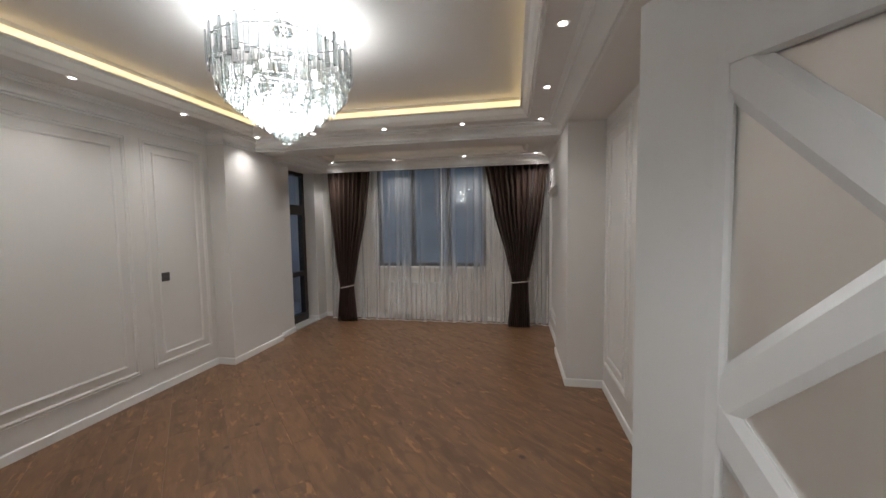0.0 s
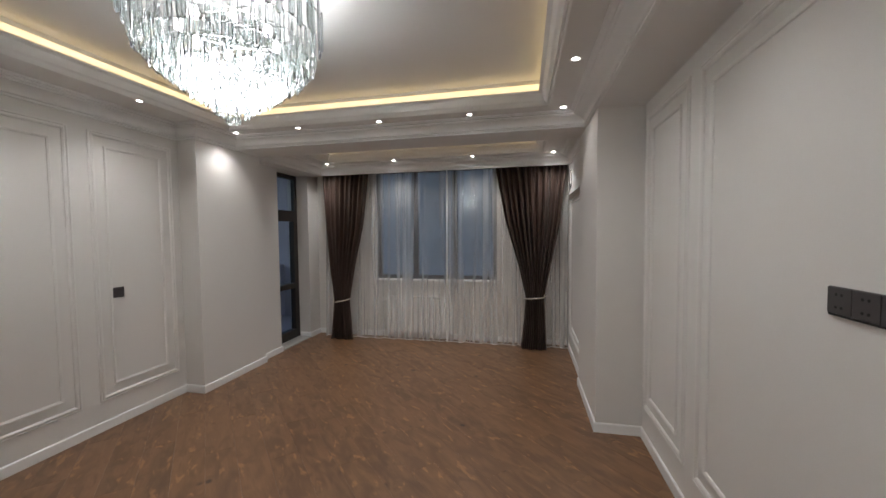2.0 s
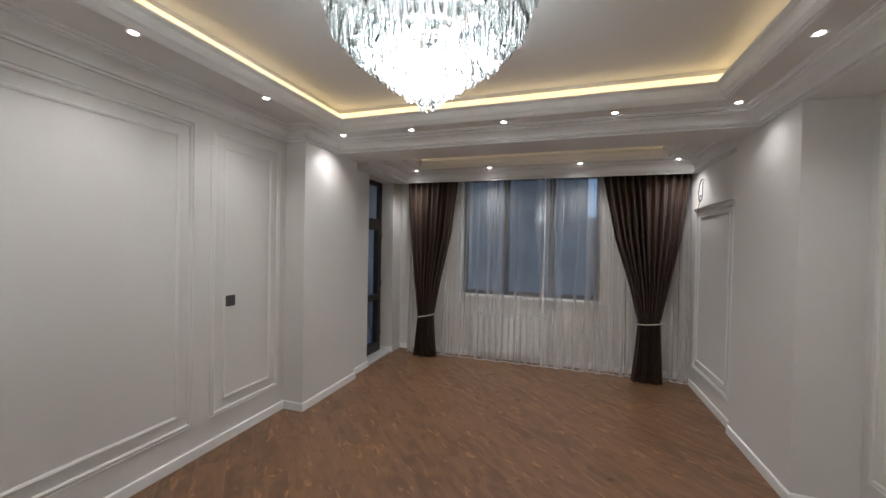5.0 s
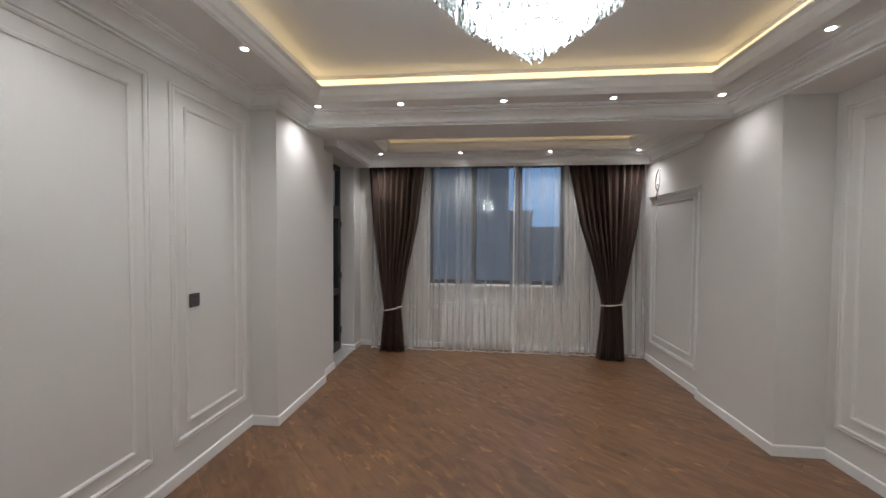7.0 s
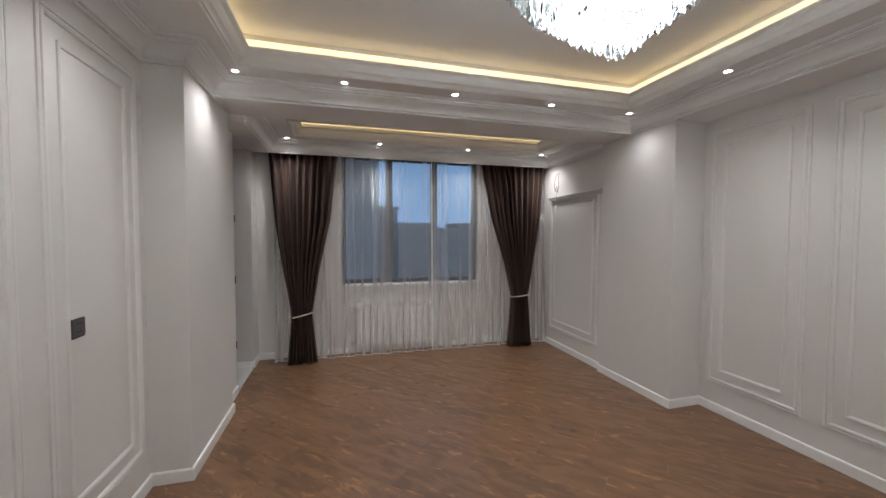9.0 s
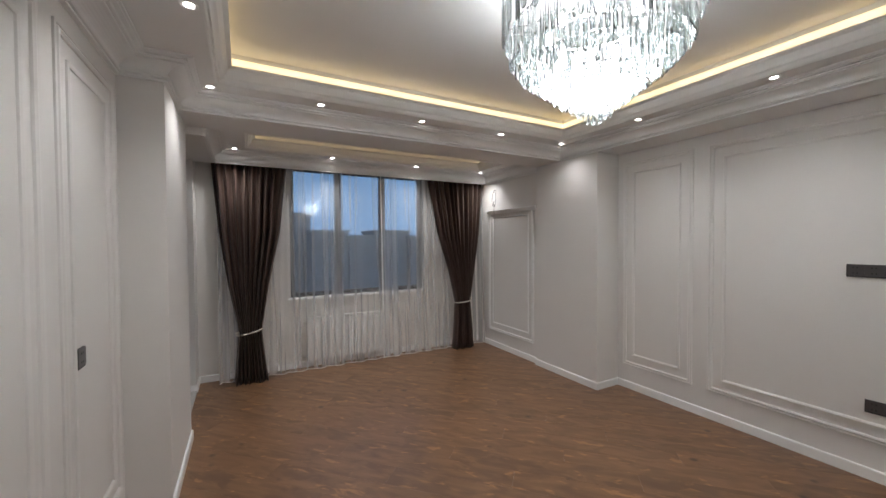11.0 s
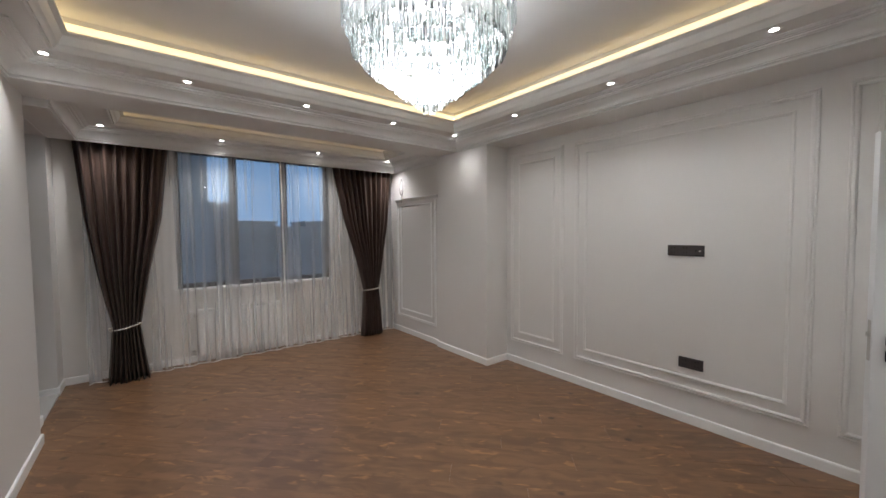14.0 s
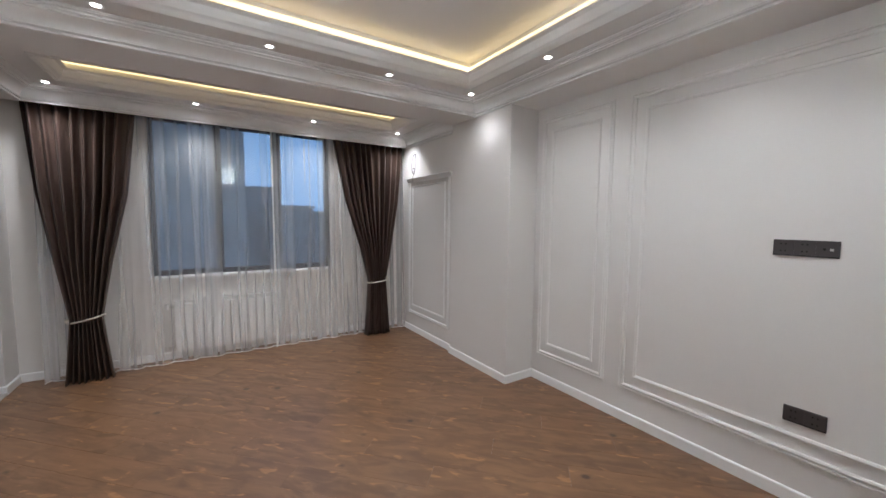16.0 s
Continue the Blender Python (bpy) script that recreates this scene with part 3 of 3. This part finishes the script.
# ---- curtains ----
def cloth(name, rows, y_top, folds, amp, material, parent=None, label="", slices=220, seed=0, slack=0.0, hem=0.0, lean=0.0):
    """A hanging cloth. rows: (z, west edge, east edge, fold depth) from the top down."""
    rnd = random.Random(seed)
    phase = [rnd.uniform(0, 6.28) for _ in range(4)]
    bm, grid = bmesh.new(), []
    zs = []
    for (za, *_), (zb, *_) in zip(rows, rows[1:]):
        k = max(2, round((za - zb) / 0.09))
        zs += [za + (zb - za) * i / k for i in range(k)]
    zs.append(rows[-1][0])
    for z in zs:
        for a, b in zip(rows, rows[1:]):
            if b[0] <= z <= a[0]:
                f = (a[0] - z) / (a[0] - b[0])
                s = f * f * (3 - 2 * f) if len(rows) > 2 else f
                x0, x1, d = (a[i] + (b[i] - a[i]) * (f if i < 3 else s) for i in (1, 2, 3))
                break
        line = []
        for j in range(slices + 1):
            u = j / slices
            warp = u + 0.012 * math.sin(9 * u + phase[0]) + 0.006 * math.sin(23 * u + phase[1])
            w = 2 * math.pi * folds * warp + 0.25 * math.sin(z * 1.7 + 12 * u + phase[2])
            deep = d * amp * (0.72 + 0.28 * math.sin(17 * u + phase[3]))
            x = x0 + (x1 - x0) * u + slack * (0.85 + 0.35 * math.sin(31 * u + phase[3]) + 0.3 * math.sin(53 * u + phase[0])) * math.cos(w)
            sag = hem * math.sin(w * 0.5) if z == zs[-1] else 0.0
            line.append(bm.verts.new((x, y_top - lean * (rows[0][0] - z) / rows[0][0] + deep * (math.sin(w) + 0.22 * math.sin(2 * w + phase[1])), z + sag)))
        grid.append(line)
    for a, b in zip(grid, grid[1:]):
        for j in range(slices):
            bm.faces.new((a[j], a[j + 1], b[j + 1], b[j]))
    foot = [v.co.copy() for v in grid[-1]]
    ob = part(name, bm, material, parent, label, smooth=True)
    if hem:
        edge = bmesh.new()
        low = [[edge.verts.new((c.x, c.y + dy, c.z + dz)) for c in foot] for dy, dz in ((-0.0012, 0.0), (-0.0012, 0.010))]
        for j in range(slices):
            edge.faces.new((low[0][j], low[0][j + 1], low[1][j + 1], low[1][j]))
        part("hem", edge, HEM, ob, "denser white weighted hem", smooth=True)
    return ob


def drape(label, rows, tie, knob, folds):
    t = thing("curtain", label, "curtain", group="drapes")
    fabric = cloth("fabric", rows, 5.962, folds, 0.052, SATIN, t, "dark brown satin", 300, seed=round(tie[0] * 100), lean=0.155)
    mod = fabric.modifiers.new("thickness", "SOLIDIFY")
    mod.thickness = 0.003
    x0, x1, z = tie
    pts = []
    for i in range(33):
        w = 2 * math.pi * i / 32
        pts.append(((x0 + x1) / 2 + ((x1 - x0) / 2 + 0.012) * math.cos(w), 5.962 - 0.155 * (2.58 - z) / 2.58 + 0.078 * math.sin(w), z + (0.028 if knob < 0 else 0.012) * math.cos(w)))
    tie_rope = tube("tieback", pts, 0.009, ROPE, t, "cream twisted rope tieback")
    kx = x1 + 0.012 if knob > 0 else x0 - 0.012
    part("tassel", turned(bmesh.new(), [(0.006, z - 0.012 + 0.02 * knob), (0.017, z + 0.004 + 0.02 * knob), (0.020, z + 0.018 + 0.02 * knob), (0.016, z + 0.03 + 0.02 * knob), (0.006, z + 0.036 + 0.02 * knob)], 12, (kx, 5.83)), ROPE, tie_rope, smooth=True)
    return t


drape("long dark brown satin curtain gathered by a cream rope",
      [(2.58, -2.99, -2.20, 0.8), (1.72, -2.92, -2.29, 0.9), (1.10, -2.83, -2.42, 1.0), (0.58, -2.735, -2.505, 1.15), (0.30, -2.76, -2.475, 1.2), (0.008, -2.785, -2.44, 1.35)], (-2.735, -2.505, 0.575), -1, 9)
drape("long dark brown satin curtain gathered by a cream rope",
      [(2.58, -0.33, 0.655, 0.8), (1.72, -0.17, 0.55, 0.9), (1.14, 0.0, 0.43, 1.0), (0.70, 0.10, 0.335, 1.15), (0.35, 0.07, 0.355, 1.2), (0.008, 0.03, 0.37, 1.35)], (0.10, 0.335, 0.695), 1, 11)
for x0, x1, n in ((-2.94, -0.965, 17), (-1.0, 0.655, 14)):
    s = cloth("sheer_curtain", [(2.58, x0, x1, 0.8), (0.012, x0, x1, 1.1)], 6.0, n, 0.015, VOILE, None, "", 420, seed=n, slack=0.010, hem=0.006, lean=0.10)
    zt, edge_x = 2.575, -1.01
    seam = bmesh.new()
    cols = [[seam.verts.new((edge_x + dx + 0.004 * math.sin(z * 3 + n), 6.0 - 0.10 * (2.58 - z) / 2.58 - 0.022 + dy - (0.006 if n > 15 else 0.0), z)) for z in (zt - 0.128 * k for k in range(21))]
            for dx, dy in ((-0.007, 0.0), (-0.003, -0.003), (0.003, 0.001), (0.007, 0.003))]
    for p, q in zip(cols, cols[1:]):
        for k in range(20):
            seam.faces.new((p[k], q[k], q[k + 1], p[k + 1]))
    part("side_hem", seam, HEM, s, "doubled edge of the sheer", smooth=True)
    tagged(s, "white sheer voile curtain hanging to the floor before the window", "sheer curtain", group="sheers")
rail = thing("curtain_rail", "white double curtain rail above the window", "curtain rail")
for y in (5.962, 6.0):
    part("track", boxes((-3.0, XA - 0.01, y - 0.008, y + 0.008, 2.585, Z_ALC)), SKIRTING, rail)

# ---- radiator ----
rad = thing("radiator", "white sectional radiator below the window", "radiator", pose(-1.98, 6.02, 0))
n, w = 12, 0.0855
sec = rounded(boxes((0.005, w - 0.005, -0.024, 0.0, 0.09, 0.60)), 0.006)
first_sec = part("section", sec, RADIATOR, rad)
fins = boxes(*[(0.012 + k * 0.022, 0.024 + k * 0.022, -0.014, 0.03, 0.606, 0.632) for k in range(3)], (0.022, w - 0.022, 0.0, 0.040, 0.10, 0.606), (0.004, w - 0.004, -0.012, 0.034, 0.632, 0.638))
first_fin = part("grille", fins, RADIATOR, rad)
for i in range(1, n):
    for src in (first_sec, first_fin):
        ob = new(src.name.split(".")[0], src.data)
        ob.parent = rad
        ob.location = (i * w, 0, 0)
tube("valve_pipe", [(-0.06, 0.02, 0.14), (0.01, 0.02, 0.14)], 0.012, STEEL, rad)
tube("valve_pipe", [(-0.06, 0.02, 0.57), (0.01, 0.02, 0.57)], 0.012, STEEL, rad)
part("valve", turned(bmesh.new(), [(0.012, 0.54), (0.02, 0.55), (0.02, 0.60), (0.012, 0.61)], 12, (-0.06, 0.02)), RADIATOR, rad)


# ---- sockets ----
def socket_plate(name, label, side, y, z, cells, unit=0.086, vents=True):
    """A row of square socket inserts in one plate on a side wall. cells: pins, jack or switch, from the plate's left as one faces it."""
    x = XL if side > 0 else XR
    m = Matrix.Translation((x, y, z)) @ Matrix(((0, 0, side, 0), (side, 0, 0, 0), (0, 1, 0, 0), (0, 0, 0, 1)))
    t = thing(name, label, "socket", m)
    wide = unit * len(cells)
    plate = rounded(boxes((-wide / 2, wide / 2, -0.043, 0.043, 0.0, 0.009)), 0.002)
    part("plate", plate, SOCKET, t)
    for i, cell in enumerate(cells):
        c = -wide / 2 + unit * (i + 0.5)
        part("insert", rounded(boxes((c - unit / 2 + 0.0015, c + unit / 2 - 0.0015, -0.034, 0.0415, 0.009, 0.0115)), 0.001), SOCKET, t)
        part("lower_lip", boxes((c - unit / 2 + 0.003, c + unit / 2 - 0.003, -0.041, -0.036, 0.009, 0.0098)), HOLE, t)
        if cell == "pins":
            for dy in (0.021, -0.016):
                for dx in (-0.0095, 0.0095):
                    part("pin_hole", turned(bmesh.new(), [(0.0044, 0.0112), (0.0046, 0.0122)], 10, (c + dx, dy)), HOLE, t)
        elif cell == "jack":
            part("aerial_jack", turned(bmesh.new(), [(0.006, 0.0112), (0.0065, 0.0125), (0.004, 0.0135)], 12, (c - 0.012, 0.001)), HOLE, t)
            part("data_jack", boxes((c + 0.008, c + 0.021, -0.007, 0.005, 0.0112, 0.0122)), STEEL, t)
    return t


socket_plate("wall_socket", "dark grey triple socket plate on the panelled wall", -1, 1.882, 1.385, ("pins", "pins", "jack"))
socket_plate("wall_socket", "dark grey double socket plate low on the panelled wall", -1, 1.828, 0.488, ("pins", "pins"))
socket_plate("wall_socket", "dark grey single socket plate on the panelled wall", 1, 3.165, 1.118, ("pins",))

# ---- wire left for a wall unit ----
wire = thing("loose_wire", "loop of bare cable sticking out of the alcove wall", "cable", pose(XA, 5.62, 2.06))
tube("cable", [(0.0, 0.0, 0.30), (-0.02, 0.004, 0.30), (-0.03, 0.035, 0.24), (-0.03, 0.055, 0.15), (-0.028, 0.050, 0.08), (-0.03, 0.015, 0.05), (-0.026, -0.012, 0.07), (-0.022, -0.005, 0.12), (-0.024, 0.02, 0.13), (-0.026, 0.035, 0.06)], 0.0045, WIRE, wire)
tube("cable", [(0.0, -0.01, 0.30), (-0.012, -0.012, 0.26), (-0.014, -0.014, 0.10), (-0.05, -0.016, 0.0), (-0.052, -0.03, -0.06)], 0.0035, WIRE, wire)

# ---- room door, standing open ----
HX, HY, EX, EY = 0.775, 0.17, 0.372, 0.869
wide = math.hypot(EX - HX, EY - HY)
turn = math.degrees(math.atan2(EY - HY, EX - HX))
leaf = thing("door_1", "white lacquered door with crossed glazing bars and frosted panes, standing open", "door", pose(HX, HY, 0, 0, 0, turn), kind="structure")
T = 0.04
ST, Z0, Z1, ZT = 0.145, 0.17, 1.86, 2.01
leafbox = boxes((0, ST, -T, 0, 0.012, ZT), (wide - ST, wide, -T, 0, 0.012, ZT), (ST, wide - ST, -T, 0, 0.012, Z0), (ST, wide - ST, -T, 0, Z1, ZT))
part("leaf_frame", leafbox, DOOR_WHITE, leaf)
part("pane", boxes((ST, wide - ST, -T / 2 - 0.003, -T / 2 + 0.003, Z0, Z1)), FROSTED, leaf, "frosted glass").visible_shadow = False
bead = [(0.0, 0.0), (0.018, -0.002), (0.022, -0.008), (0.022, -0.016), (0.0, -0.016)]


def on_leaf_front(a, b, v):
    return (a, v, b)


def on_leaf_back(a, b, v):
    return (a, -T - v, b)


rim = [(ST, Z0), (wide - ST, Z0), (wide - ST, Z1), (ST, Z1)]
for put in (on_leaf_front, on_leaf_back):
    part("glazing_bead", sweep(bmesh.new(), rim, bead, put, True), DOOR_WHITE, leaf)
third = (Z1 - Z0) / 3


def bar(p0, p1, wide_bar, sunk=0.0):
    bm = bmesh.new()
    a, b = Vector(p0), Vector(p1)
    d = (b - a).normalized()
    nrm = Vector((-d.y, d.x)) * wide_bar / 2
    prof = [(-1, -T / 2), (-1, -0.012), (-0.6, -0.003), (0.6, -0.003), (1, -0.012), (1, -T / 2), (1, -T + 0.012), (0.6, -T + 0.003), (-0.6, -T + 0.003), (-1, -T + 0.012)]
    ends = [[bm.verts.new((q.x + nrm.x * s, v, q.y + nrm.y * s)) for s, v in ((s, v + (-sunk if v > -T / 2 else sunk if v < -T / 2 else 0.0)) for s, v in prof)] for q in (a, b)]
    k = len(prof)
    for j in range(k):
        bm.faces.new((ends[0][j], ends[0][(j + 1) % k], ends[1][(j + 1) % k], ends[1][j]))
    bm.faces.new(ends[0])
    bm.faces.new(ends[1][::-1])
    return bm


for i in range(3):
    z0, z1 = Z0 + third * i, Z0 + third * (i + 1)
    part("glazing_bar", bar((ST, z0), (wide - ST, z1), 0.074), DOOR_WHITE, leaf)
    part("glazing_bar", bar((ST, z1), (wide - ST, z0), 0.074, 0.0012), DOOR_WHITE, leaf)
for y, s in ((0.0, 1), (-T, -1)):
    hx = wide - 0.075
    handle = part("handle", boxes((hx - 0.026, hx + 0.026, *sorted((y, y + s * 0.009)), 0.985, 1.037), (hx - 0.010, hx + 0.010, *sorted((y + s * 0.009, y + s * 0.045)), 1.001, 1.021),
                  (hx - 0.135, hx + 0.010, *sorted((y + s * 0.045, y + s * 0.057)), 1.001, 1.021)), BLACK, leaf, "square matt black lever handle")
    lock = part("lock_plate", boxes((hx - 0.026, hx + 0.026, *sorted((y, y + s * 0.008)), 0.905, 0.957)), BLACK, leaf)
    if s > 0:
        part("key", boxes((hx - 0.002, hx + 0.002, 0.008, 0.034, 0.924, 0.938), (hx - 0.009, hx + 0.009, 0.030, 0.034, 0.905, 0.927), (hx - 0.005, hx + 0.004, 0.034, 0.037, 0.868, 0.908)), STEEL, lock)
part("latch_plate", boxes((wide, wide + 0.002, -0.030, -0.010, 0.90, 1.10), (wide + 0.002, wide + 0.010, -0.027, -0.013, 1.02, 1.04)), STEEL, leaf)
frame_bm = boxes((DOOR[0], DOOR[0] + 0.03, -0.03, YS + 0.004, 0, DOOR[2]), (DOOR[1] - 0.02, DOOR[1], -0.03, YS - 0.05, 0, DOOR[2]), (DOOR[0] + 0.03, DOOR[1] - 0.02, -0.03, YS - 0.05, DOOR[2] - 0.03, DOOR[2]),
                 (DOOR[1], DOOR[1] + 0.07, YS, YS + 0.015, 0, DOOR[2] + 0.07), (DOOR[0] - 0.07, DOOR[0], YS, YS + 0.015, 0, DOOR[2] + 0.07), (DOOR[0], DOOR[1], YS, YS + 0.015, DOOR[2], DOOR[2] + 0.07))
tagged(part("door_frame", frame_bm, DOOR_WHITE), "white lacquered door frame round the doorway", "door frame", kind="structure")

# ---- outside ----
tagged(part("ground", boxes((-400, 400, -100, 900, -12.5, -12.0)), GROUND), "dark ground far below the windows", "ground", kind="structure")


sky_sheet, t_sky, b_sky = material("dusk_sky", (0.0, 0.0, 0.0), 1.0)
cloud = node(t_sky, "ShaderNodeTexNoise", Scale=2.2, Detail=4.0)
co_sky = t_sky.nodes.new("ShaderNodeTexCoord")
t_sky.links.new(co_sky.outputs["Generated"], cloud.inputs["Vector"])
tones = node(t_sky, "ShaderNodeValToRGB")
tones.color_ramp.elements[0].color, tones.color_ramp.elements[1].color = (0.13, 0.24, 0.43, 1), (0.25, 0.39, 0.60, 1)
tones.color_ramp.elements[0].position, tones.color_ramp.elements[1].position = 0.35, 0.7
t_sky.links.new(cloud.outputs[0], tones.inputs[0])
t_sky.links.new(tones.outputs[0], b_sky.inputs["Emission Color"])
b_sky.inputs["Emission Strength"].default_value = 0.85
tagged(part("backdrop", boxes((-420, 420, 300, 301, -12, 330)), sky_sheet), "blue dusk sky beyond the buildings", "sky", kind="structure")


def block(x, y, wide, deep, top, cols, floors, label):
    b = thing("apartment_building", label, "building", pose(x, y, -12))
    h = top + 12
    part("wall", boxes((-wide / 2, wide / 2, 0, deep, 0, h)), CONCRETE, b)
    part("roof", boxes((-wide / 2 - 0.3, wide / 2 + 0.3, -0.3, deep + 0.3, h, h + 0.5)), CONCRETE, b)
    cell, lift = wide / cols, (h - 1) / floors
    me = None
    for i in range(cols):
        for k in range(floors):
            if me is None:
                ob = part("window", boxes((-0.7, 0.7, -0.05, 0.1, 0, 1.6), (-0.8, 0.8, -0.12, 0.0, -0.12, 0)), GLASS_DARK, b)
                me = ob.data
            else:
                ob = new("window", me)
                ob.parent = b
            ob.location = (-wide / 2 + cell * (i + 0.5), -0.02, 1.2 + lift * k)
    return b


block(-12.25, 34, 26.5, 14, 30, 8, 12, "tall grey rendered apartment building at dusk")
for x, y, w, top in ((4.5, 84, 11, 7.2), (12.5, 76, 7, 3.4), (19.5, 75, 7, 2.4), (27, 80, 8, 3.6), (35, 78, 9, 2.4), (45, 82, 11, 3.4), (57, 80, 12, 2.6)):
    block(x, y, w, 10, top, 3, 4, "far low apartment building, dim at dusk")

# ---- floor ----
floor = tagged(part("floor", boxes((XL - 0.2, XR + 0.2, -0.02, YB + 0.25, -0.06, -0.012)), GROUND), "brown rustic laminate floor laid diagonally", "floor", kind="structure")
PW, PL = 0.192, 1.285
ANGLE = -45
inv = Matrix.Rotation(radians(-ANGLE), 4, "Z")
X0, X1, Y0, Y1 = XL - 0.06, XR + 0.06, -0.02, YB + 0.1
corners = [inv @ Vector((x, y, 0)) for x in (X0, X1) for y in (Y0, Y1)]
u0, u1 = min(c.x for c in corners), max(c.x for c in corners)
v0, v1 = min(c.y for c in corners), max(c.y for c in corners)
edges = [(inv @ Vector((X0, 0, 0)), inv.to_3x3() @ Vector((-1, 0, 0))), (inv @ Vector((X1, 0, 0)), inv.to_3x3() @ Vector((1, 0, 0))),
         (inv @ Vector((0, Y0, 0)), inv.to_3x3() @ Vector((0, -1, 0))), (inv @ Vector((0, Y1, 0)), inv.to_3x3() @ Vector((0, 1, 0)))]
rng = random.Random(11)


def clipped(poly):
    for co, no in edges:
        out = []
        for a, b in zip(poly, poly[1:] + poly[:1]):
            da, db = (a - co).dot(no), (b - co).dot(no)
            if da <= 0:
                out.append(a)
            if da * db < 0:
                out.append(a + (b - a) * (da / (da - db)))
        poly = out
        if len(poly) < 3:
            return None
    return poly


v, row = v0, 0
while v < v1:
    u = u0 - PL * (row * 0.37 % 1)
    while u < u1:
        gap = 0.0004
        poly = clipped([Vector((u + gap, v + gap, 0)), Vector((u + PL - gap, v + gap, 0)), Vector((u + PL - gap, v + PW - gap, 0)), Vector((u + gap, v + PW - gap, 0))])
        if poly:
            mid = sum(poly, Vector()) / len(poly)
            bm = bmesh.new()
            rings = []
            for z, inset in ((-0.012, 0.0), (-0.0006, 0.0), (0.0, 0.0010)):
                rings.append([bm.verts.new((q.x - mid.x - math.copysign(inset, q.x - mid.x), q.y - mid.y - math.copysign(inset, q.y - mid.y), z)) for q in poly])
            k = len(poly)
            for a, b in zip(rings, rings[1:]):
                for j in range(k):
                    bm.faces.new((a[j], a[(j + 1) % k], b[(j + 1) % k], b[j]))
            bm.faces.new(rings[-1])
            plank = part("plank", bm, OAK, floor)
            plank.matrix_local = Matrix.Rotation(radians(ANGLE), 4, "Z") @ Matrix.Translation(mid)
        u += PL
    v += PW
    row += 1
